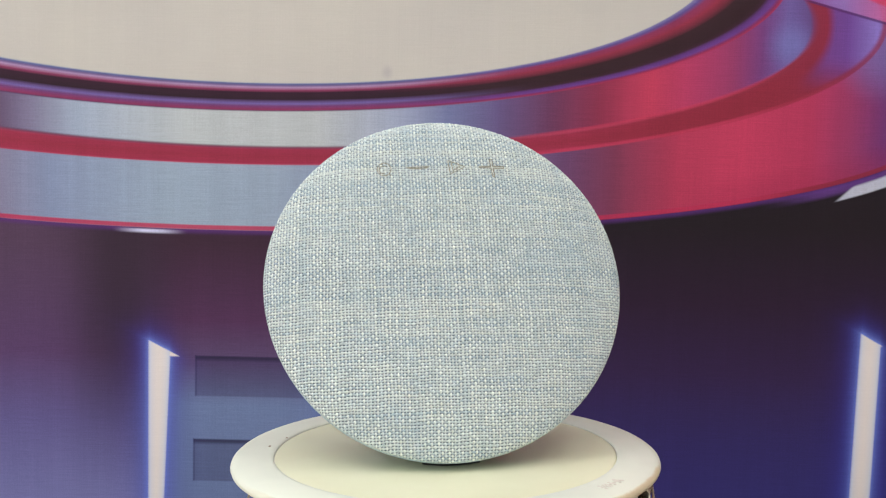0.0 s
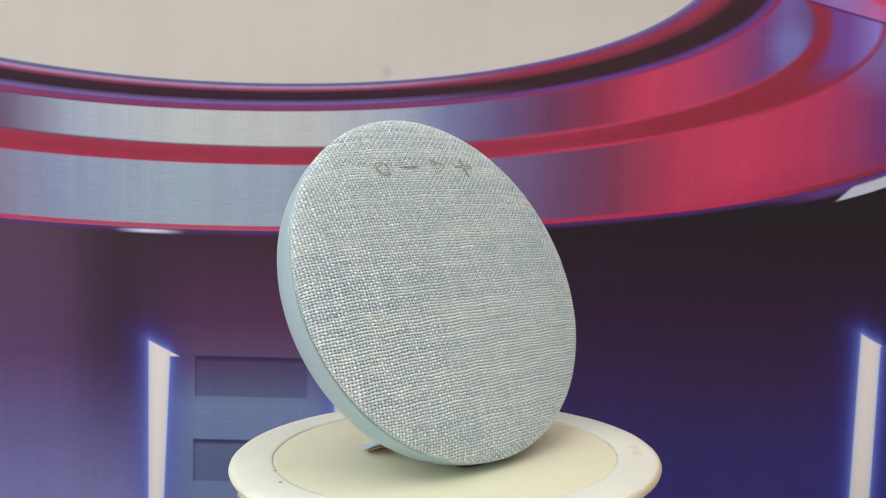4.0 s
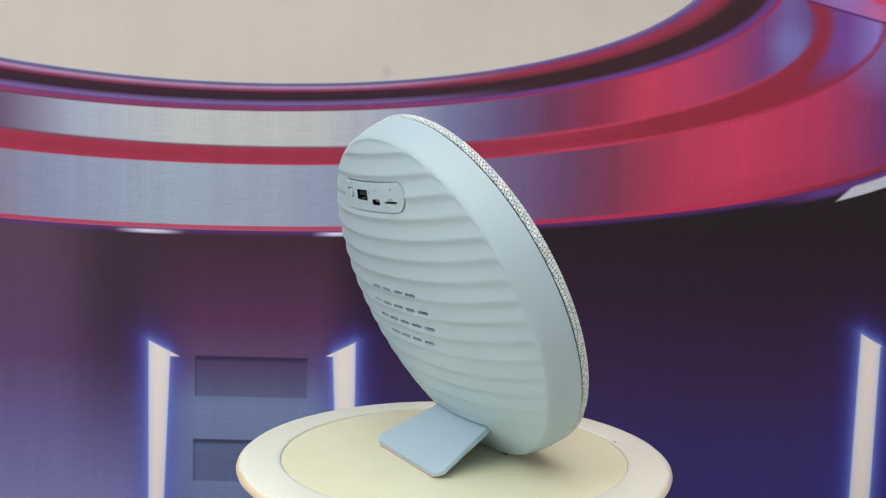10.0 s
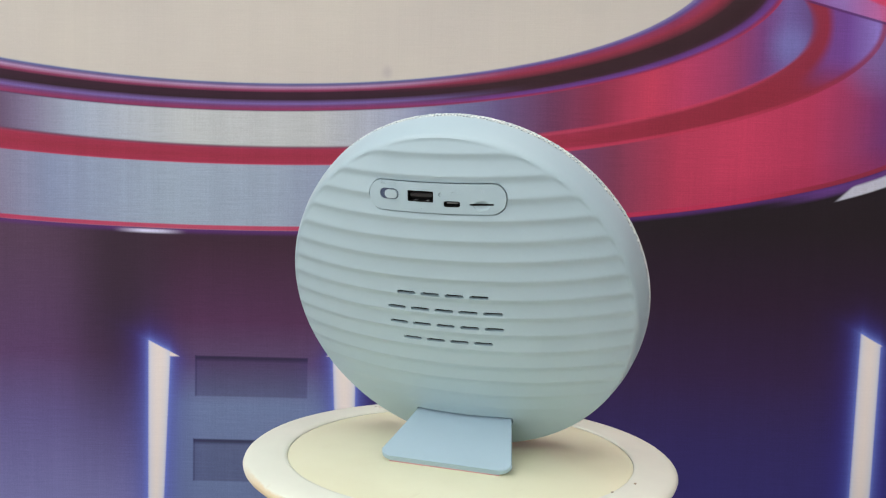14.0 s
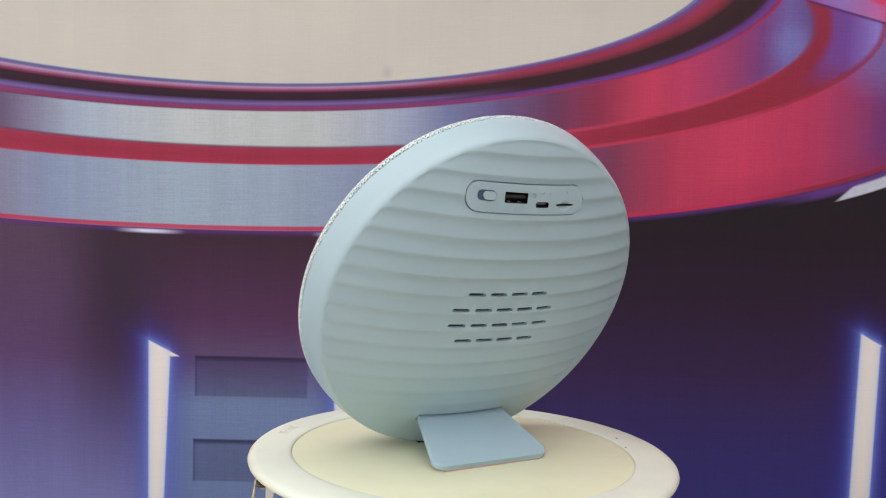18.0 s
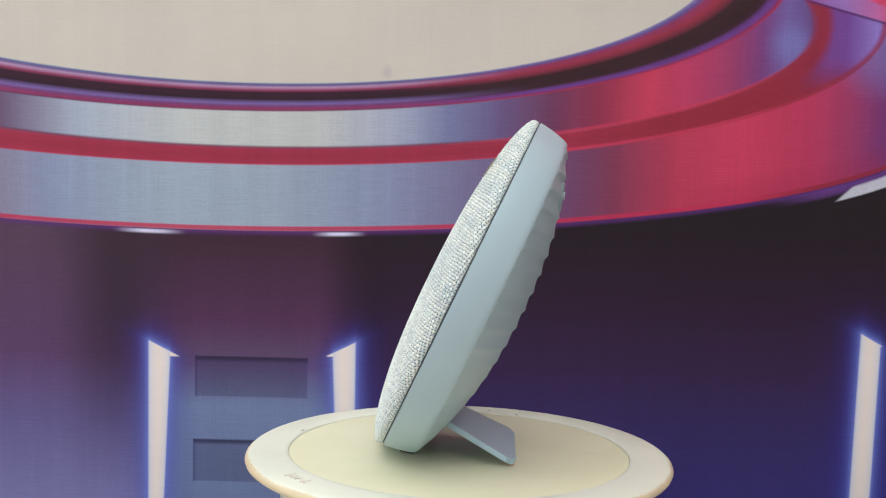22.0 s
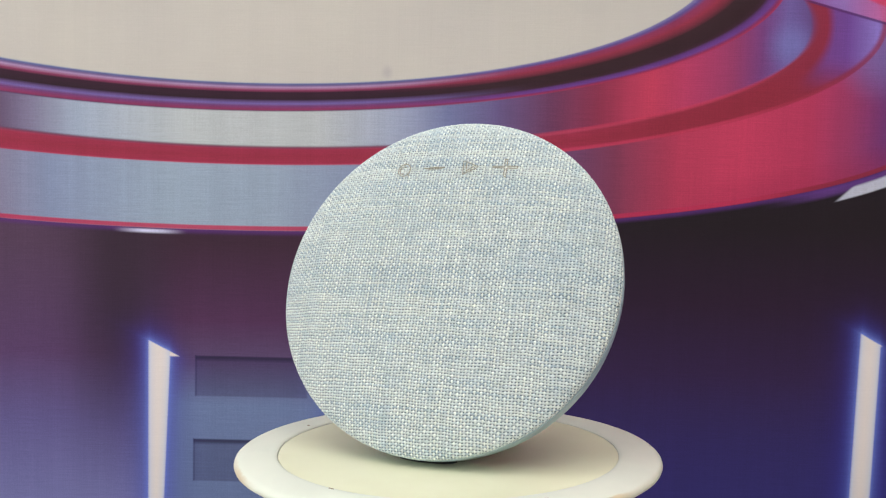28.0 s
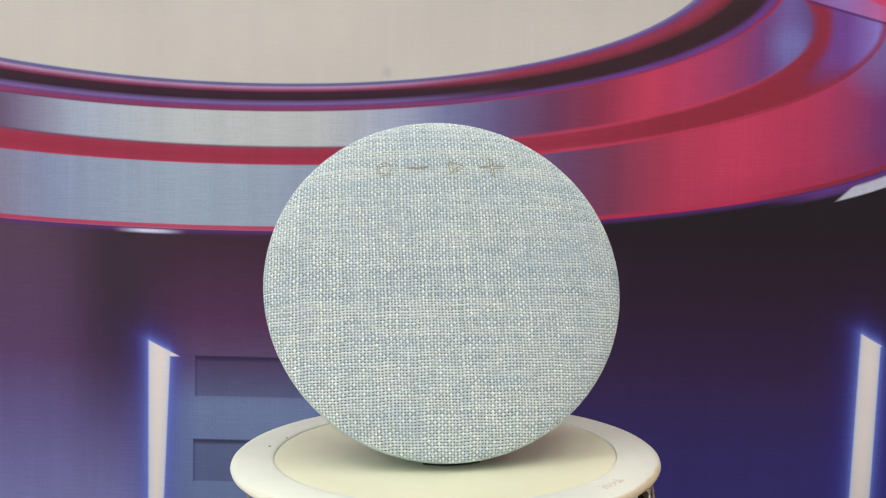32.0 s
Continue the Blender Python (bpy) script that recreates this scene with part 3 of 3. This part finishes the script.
def cloth_mesh():
    """The domed cloth front with its woven threads in relief."""
    ts = np.linspace(0, 1, 1600)
    rr = R_CLOTH * np.sin(ts * math.pi / 2)
    yy = np.array([front_y(r) for r in rr])
    rr, yy = np.append(rr, [0.0937, 0.0937, 0.0935, 0.0931, 0.0924]), np.append(yy, [-0.0015, -0.0008, -0.0002, 0.0001, 0.0002])
    ss = np.concatenate([[0], np.cumsum(np.hypot(np.diff(rr), np.diff(yy)))])
    total = ss[-1]
    step = 0.00024
    n = int(total / step) + 2
    ax = np.arange(-n, n + 1) * step
    A, B = np.meshgrid(ax, ax, indexing="ij")
    S = np.hypot(A, B)
    keep = S <= total + step * 1.5
    k = np.where(S > total, total / np.maximum(S, 1e-9), 1.0)
    A, B, S = A * k, B * k, np.minimum(S, total)
    r = np.interp(S, ss, rr)
    y = np.interp(S, ss, yy)
    dr = np.interp(S, ss, np.gradient(rr, ss))
    dy = np.interp(S, ss, np.gradient(yy, ss))
    ca, sa = A / np.maximum(S, 1e-9), B / np.maximum(S, 1e-9)
    # weave: two sets of rounded threads that pass over and under
    rng = np.random.RandomState(3)
    wave = 0.00016 * np.sin(A * 310 + 1.3) + 0.00014 * np.sin(B * 270 + A * 120) + 0.00011 * np.sin(A * 1130 - B * 700) * np.sin(B * 610 + 0.4)
    pa = (A + wave + 0.00009 * np.sin(A * 520 + 0.5 * np.sin(A * 1900)) + 0.00005 * np.sin(A * 1370 + 2)) / WARP
    pb = (B + wave + 0.00012 * np.sin(B * 480 + 1)) / WEFT
    ia, ib = np.floor(pa).astype(int), np.floor(pb).astype(int)
    fa, fb = pa - ia - 0.5, pb - ib - 0.5
    wa = 0.52 + 0.14 * rng.rand(400)[ia % 400]
    wb = 0.60 + 0.18 * rng.rand(400)[ib % 400] + 0.07 * np.sin(pa * 0.37 + ib * 2.1) * np.sin(pa * 0.21 + ib)
    sign = np.where((ia + ib) % 2 == 0, 1.0, -1.0)
    prof_b = np.sqrt(np.maximum(0, 1 - (2 * fb / wb) ** 2))
    prof_a = np.sqrt(np.maximum(0, 1 - (2 * fa / wa) ** 2))
    hb = prof_b * 0.62 + 0.26 * sign * np.cos(fa * math.pi)
    ha = prof_a * 0.62 - 0.42 * sign * np.cos(fb * math.pi) - 0.1 - 0.35 * np.sin(fb * math.pi) ** 2
    hb = np.where(prof_b > 0, hb, -0.5)
    ha = np.where(prof_a > 0, ha, -0.5)
    hgt = 0.00076 * np.maximum(np.maximum(ha, hb), -0.35) * np.clip((total - S) / 0.0060, 0.25, 1)
    nr, ny = dy, -dr
    r2, y2 = r + nr * hgt, y + ny * hgt
    V = np.stack([r2 * ca, y2, r2 * sa], -1)
    V[n, n] = (0, front_y(0), 0)
    idx = -np.ones(A.shape, int)
    idx[keep] = np.arange(keep.sum())
    q = np.stack([idx[:-1, :-1], idx[1:, :-1], idx[1:, 1:], idx[:-1, 1:]], -1).reshape(-1, 4)
    q = q[(q >= 0).all(1)]
    W = V[keep]
    W = W @ np.array(BODY.to_3x3()).T + np.array(BODY.translation)
    me = bpy.data.meshes.new("fabric_cover")
    me.vertices.add(len(W))
    me.vertices.foreach_set("co", W.ravel())
    me.loops.add(q.size)
    me.loops.foreach_set("vertex_index", q.ravel())
    me.polygons.add(len(q))
    me.polygons.foreach_set("loop_start", np.arange(0, q.size, 4))
    me.update(calc_edges=True)
    uv = me.uv_layers.new(name="cloth")
    ab = np.stack([pa[keep] + 200.0, pb[keep] + 200.0], -1)[q.ravel()]
    uv.data.foreach_set("uv", ab.ravel())
    me.materials.append(M_CLOTH)
    me.shade_smooth()
    me.update()
    return me


def lettering_mesh(text, size, m):
    cu = bpy.data.curves.new("lettering", 'FONT')
    cu.body, cu.size, cu.extrude, cu.align_x, cu.align_y = text, size, 0.00012, 'CENTER', 'CENTER'
    ob = new("lettering_tool", cu)
    me = bpy.data.meshes.new_from_object(ob.evaluated_get(bpy.context.evaluated_depsgraph_get()))
    bm = bmesh.new()
    bm.from_mesh(me)
    bpy.data.objects.remove(ob)
    bpy.data.meshes.remove(me)
    bm.transform(m)
    return bm


def speaker():
    t = thing("portable_speaker", "round pale blue speaker, woven cloth front, leaning on its kickstand", "speaker")

    def put(name, bm, mat, parent=t, label="", smooth=True):
        bm.transform(BODY)
        return part(name, bm, mat, parent, label, smooth)
    cover = new("fabric_cover", cloth_mesh())
    cover.parent = t
    tagged(cover, "heathered blue and cream woven cloth front")

    # touch symbols stitched on the cloth
    def on_cloth(u, v, lift=0.00076):
        r = math.hypot(u, v)
        e = 1e-4
        k = (front_y(r + e) - front_y(r - e)) / (2 * e)
        nrm = Vector((k * u / r, -1, k * v / r)).normalized()
        return Vector((u, front_y(r), v)) + nrm * lift
    V0 = 0.0609

    def stitched(name, pts, closed):
        fine = []
        for a, b in zip(pts, pts[1:] + (pts[:1] if closed else [])):
            for k in range(5):
                fine.append((a[0] + (b[0] - a[0]) * k / 5, a[1] + (b[1] - a[1]) * k / 5))
        if not closed:
            fine.append(pts[-1])
        return put(name, tube([on_cloth(u - (0.0007 if name == 'plus_symbol' else 0), V0 + v) for u, v in fine], 0.00024, 5, closed), M_THREAD, cover, "taupe stitched symbol")
    ring = [(-0.0302 + 0.0037 * math.cos(a), 0.0040 * math.sin(a) - 0.0004) for a in (k * math.pi / 7 - 0.8 for k in range(14))]
    stitched("circle_symbol", ring, True)
    stitched("circle_symbol_lining", [(-0.0306 + 0.0023 * math.cos(a), 0.0025 * math.sin(a) - 0.0006) for a in (k * math.pi / 6 + 0.9 for k in range(9))], False)
    stitched("circle_symbol_tail", [(-0.0275, -0.0028), (-0.0269, -0.0048)], False)
    stitched("minus_symbol", [(-0.0185, 0.0002), (-0.0130, 0.0006), (-0.0060, 0.0007), (-0.0085, -0.0002), (-0.0150, -0.0004)], True)
    stitched("play_symbol", [(0.0042, 0.0046), (0.0050, -0.0040), (0.0132, 0.0006)], True)
    stitched("play_symbol_lining", [(0.0060, 0.0030), (0.0066, -0.0020), (0.0104, 0.0008)], False)
    stitched("plus_symbol", [(0.0278, 0.0054), (0.0292, 0.0058), (0.0293, 0.0013), (0.0352, 0.0012), (0.0352, 0.0000), (0.0294, 0.0000), (0.0298, -0.0058), (0.0287, -0.0050), (0.0283, 0.0001), (0.0216, 0.0003), (0.0220, 0.0011), (0.0282, 0.0012)], True)

    # back shell: seam, side band, shoulder, ribbed dome
    turn = pose(0, 0, 0, -90, 0, 0)  # z of the lathe becomes +y of the body
    na = 480
    prof = [(0.0902, 0.0006), (0.0930, 0.0008), (0.0938, 0.0013), (0.0937, 0.0030), (0.0934, 0.0050), (0.0929, 0.0088), (0.0921, 0.0120), (0.0914, 0.0146), (0.0911, 0.0157), (0.0907, 0.0167), (0.0902, 0.0175)]
    bm = bmesh.new()
    rings = []
    for r, y in prof:
        rings.append([bm.verts.new((r * math.cos(2 * math.pi * k / na), y, r * math.sin(2 * math.pi * k / na))) for k in range(na)])
    nr = 164
    for j in range(nr):
        r = R_DOME * (1 - j / nr)
        rings.append([bm.verts.new((r * math.cos(2 * math.pi * k / na), back_y(r * math.cos(2 * math.pi * k / na), r * math.sin(2 * math.pi * k / na)), r * math.sin(2 * math.pi * k / na))) for k in range(na)])
    for a, b in zip(rings, rings[1:]):
        for k in range(na):
            j = (k + 1) % na
            bm.faces.new((a[k], a[j], b[j], b[k]))
    bm.faces.new(rings[0])
    tip = bm.verts.new((0, back_y(0, 0), 0))
    for k in range(na):
        bm.faces.new((rings[-1][k], rings[-1][(k + 1) % na], tip))
    PU, PV = 0.0016, 0.0632
    slots = []
    for v, us in ((0.0147, (-1.5, -0.5, 0.5, 1.5)), (0.0058, (-2, -1, 0, 1, 2)), (-0.0031, (-2, -1, 0, 1, 2)), (-0.0121, (-1.5, -0.5, 0.5, 1.5))):
        for k in us:
            slots.append((0.0010 + k * 0.0124, v))
    cutters = [conform(u, v, 0.0096, 0.0017, 0.0008, -0.0030, 0.004, 8, 2) for u, v in slots]
    cutters.append(conform(PU, PV, 0.0689, 0.0145, 0.0070, -0.0040, 0.005, 28, 6))
    TH = 0.0030
    place = Matrix.Translation((0.0016, -0.0050, 0.0188)) @ pose(0, 0, 0, -27, -1.3, 0) @ Matrix.Translation((0, 0, -TH / 2))
    hinge = box(0.0530, 0.0200, TH + 0.0022, Matrix.Translation((0, 0.0010, TH / 2 + 0.0002)), 0.0006, 1)
    hinge.transform(BODY.inverted() @ place)
    cutters.append(hinge)
    shell = put("back_shell", cut(bm, cutters), M_SHELL, t, "ribbed pale blue plastic back")
    # black floors paint the shade that lies inside the vent slots
    for u, v in slots:
        put("vent_slot", conform(u, v, 0.0094, 0.0016, 0.0007, -0.0030, -0.0016, 6, 2), M_DARK, shell, "black floor of a vent opening, put in for its shade")
    gap = revolve([(0.0898, -0.0006), (0.0930, -0.0004), (0.0931, 0.0011), (0.0898, 0.0011)], 160, True)
    gap.transform(turn)
    put("seam", gap, M_GAP, t, "dark seam round the cloth")

    # port panel, raised to the height of the ridges
    def raised(cu, cv, length, height, corner, lo, hi, nu, nv):
        return conform(cu, cv, length, height, corner, lo - 0.0001, hi - 0.0001, nu, nv)

    def facing(du, dv, lift):
        p = on_dome(du, dv, lift)
        n = (on_dome(du, dv, lift + 0.001) - p).normalized()
        xax = (on_dome(du - 0.001, dv, lift) - p).normalized()
        m = Matrix((xax, n.cross(xax), n)).transposed().to_4x4()
        m.translation = p
        return m

    def dish(du, dv, ru, rv, deep):
        bm = bmesh.new()
        bmesh.ops.create_uvsphere(bm, u_segments=24, v_segments=12, radius=1.0)
        bm.transform(facing(du, dv, 0.00065) @ Matrix.Diagonal((ru, rv, deep, 1)))
        return bm

    holes = [raised(PU + 0.0073, PV + 0.0006, 0.0130, 0.0050, 0.0003, -0.0026, 0.004, 10, 3),
             raised(PU - 0.0083, PV - 0.0023, 0.0080, 0.0027, 0.0009, -0.0020, 0.004, 8, 3),
             raised(PU - 0.0225, PV - 0.0024, 0.0116, 0.0010, 0.0004, -0.0006, 0.004, 10, 2),
             dish(PU - 0.0225, PV - 0.0028, 0.0040, 0.0024, 0.0016),
             raised(PU + 0.0235, PV + 0.0008, 0.0100, 0.0050, 0.0024, 0.0002, 0.004, 12, 3),
             raised(PU - 0.0027, PV + 0.0018, 0.0020, 0.0020, 0.0010, 0.0002, 0.004, 8, 3)]
    plate = put("port_panel", cut(raised(PU, PV, 0.0680, 0.0136, 0.0066, -0.0030, 0.0006, 28, 6), holes), M_SHELL, t, "pale blue panel with switch and ports")
    put("usb_port", cut(raised(PU + 0.0073, PV + 0.0006, 0.01296, 0.00496, 0.0003, -0.0029, 0.0004, 10, 3), [raised(PU + 0.0073, PV + 0.0006, 0.0121, 0.0042, 0.0003, -0.0025, 0.004, 10, 3)]), M_DARK, plate, "black rectangular data port")
    for du in (-0.0030, 0.0030):
        put("contact", raised(PU + 0.0073 + du, PV - 0.0016, 0.0018, 0.0008, 0.0004, -0.0024, -0.0008, 4, 2), M_METALW, plate)
    put("tongue", raised(PU + 0.0073, PV + 0.0011, 0.0112, 0.0016, 0.0003, -0.0024, -0.0004, 6, 2), plain("port_tongue", (26, 27, 29), 0.4), plate)
    put("charging_port", cut(raised(PU - 0.0083, PV - 0.0023, 0.00796, 0.00266, 0.0009, -0.0023, 0.0004, 8, 2), [raised(PU - 0.0083, PV - 0.0023, 0.0074, 0.0021, 0.0008, -0.0019, 0.004, 8, 2)]), M_DARK, plate, "black charging port")
    put("tongue", raised(PU - 0.0083, PV - 0.0019, 0.0056, 0.0006, 0.0003, -0.0018, -0.0006, 6, 2), M_METALW, plate)
    # black insert paints the shade within the slit
    put("card_slot", raised(PU - 0.0225, PV - 0.0024, 0.0115, 0.0009, 0.0003, -0.0007, -0.0003, 8, 2), M_DARK, plate, "thin card slot, its shade put in as a black insert")
    # the bed beside the knob has its shade painted in as dark blue
    put("switch_bed_shade", raised(PU + 0.0235, PV + 0.0008, 0.0098, 0.0048, 0.0023, 0.0001, 0.00025, 10, 3), plain("switch_bed_shade", (62, 76, 104), 0.5), plate, "bed of the switch, its shade put in as dark blue")
    put("power_switch", raised(PU + 0.0222, PV + 0.0008, 0.0064, 0.0038, 0.0018, 0.0001, 0.0014, 12, 4), M_RAISED, plate, "pale sliding power switch")
    put("indicator", raised(PU - 0.0027, PV + 0.0018, 0.0013, 0.0013, 0.0006, 0.0001, 0.0004, 8, 2), M_RAISED, plate)
    for text, du, dv in (("ON / OFF", 0.0235, 0.0056), ("DC 5V", -0.0098, 0.0030), ("TF", -0.0230, 0.0034), ("USB", 0.0070, -0.0050)):
        p = on_dome(PU + du, PV + dv, 0.00052)
        n = (on_dome(PU + du, PV + dv, 0.0015) - p).normalized()
        xax = (on_dome(PU + du - 0.001, PV + dv, 0.00052) - p).normalized()
        yax = n.cross(xax)
        m = Matrix((xax, yax, n)).transposed().to_4x4()
        m.translation = p
        put("lettering", lettering_mesh(text, 0.0021, m), M_RAISED, plate, "raised moulded lettering")

    # kickstand: a tapered plate hinged low on the back
    bm = bmesh.new()
    HW, BW, LEN = 0.0250, 0.0345, 0.0395
    outline = [(-HW, -0.006), (HW, -0.006), (HW + 0.0006, 0.0)]
    cr = 0.0060
    for cx, a0 in ((BW - cr, 8), (-(BW - cr), 90)):
        for k in range(7):
            a = radians(a0 + k * (90 - 8) / 6)
            outline.append((cx + cr * math.cos(a), LEN - cr + cr * math.sin(a)))
    outline.append((-HW - 0.0006, 0.0))
    lo = [bm.verts.new((x, y, 0)) for x, y in outline]
    hi = [bm.verts.new((x, y, TH)) for x, y in outline]
    bm.faces.new(lo[::-1])
    bm.faces.new(hi)
    for k in range(len(lo)):
        j = (k + 1) % len(lo)
        bm.faces.new((lo[k], lo[j], hi[j], hi[k]))
    bmesh.ops.bevel(bm, geom=[e for e in bm.edges if abs(e.verts[0].co.z - e.verts[1].co.z) < 1e-6], offset=0.0008, segments=4, profile=0.5, affect='EDGES')
    bm.transform(place)
    stand = part("kickstand", bm, M_STAND, t, "light blue fold-out plastic kickstand", False)
    bm = box(0.058, 0.0085, 0.0010, Matrix.Translation((0, LEN - 0.0036, -0.0005)), 0.0003, 1)
    bm.transform(place)
    part("rubber_strip", bm, M_RED, stand, "red rubber strip under the kickstand's edge")
    # rubber foot under the side band
    bm = bmesh.new()
    sec = []
    for k in range(13):
        a = radians(-90 + (k - 6) * 1.5)
        row = []
        for r, y in ((0.0890, 0.0100), (0.0935, 0.0106), (0.0917, 0.0174), (0.0850, 0.0180)):
            row.append(bm.verts.new((r * math.cos(a), y, r * math.sin(a))))
        sec.append(row)
    for a, b in zip(sec, sec[1:]):
        for j in range(4):
            bm.faces.new((a[j], a[(j + 1) % 4], b[(j + 1) % 4], b[j]))
    bm.faces.new(sec[0])
    bm.faces.new(sec[-1])
    put("rubber_foot", bm, M_RUBBER, t, "black rubber foot")
    return t


TABLE_TURN, PLATTER = turntable()
LIGHT = panel_light()
SPEAKER = speaker()

# ---- motion of the turntable ----
# degrees turned at each full second
ANGLES = (-0.08, 8.00, 17.10, 27.00, 37.30, 48.70, 60.90, 73.00, 86.10, 100.42, 112.88, 123.47, 133.86, 144.49, 154.92, 166.04, 177.94,
          190.86, 204.66, 218.48, 232.87, 247.43, 260.21, 272.10, 284.60, 298.00, 310.80, 322.27, 332.13, 340.84, 348.35, 354.60, 360.02)
AXIS = pose(0, 0, Z0, 0.113, -0.270, 0) @ pose(0, 0, -Z0)  # the axis leans a little


def motions():
    for ob, seat in ((PLATTER, Matrix()), (LIGHT, DISC_IN @ DISC_BASE), (SPEAKER, SPEAKER_IN)):
        lean = Matrix() if ob is PLATTER else AXIS
        walk(ob, [(t, lean @ pose(0, 0, 0, 0, 0, a) @ seat) for t, a in enumerate(ANGLES)])


motions()
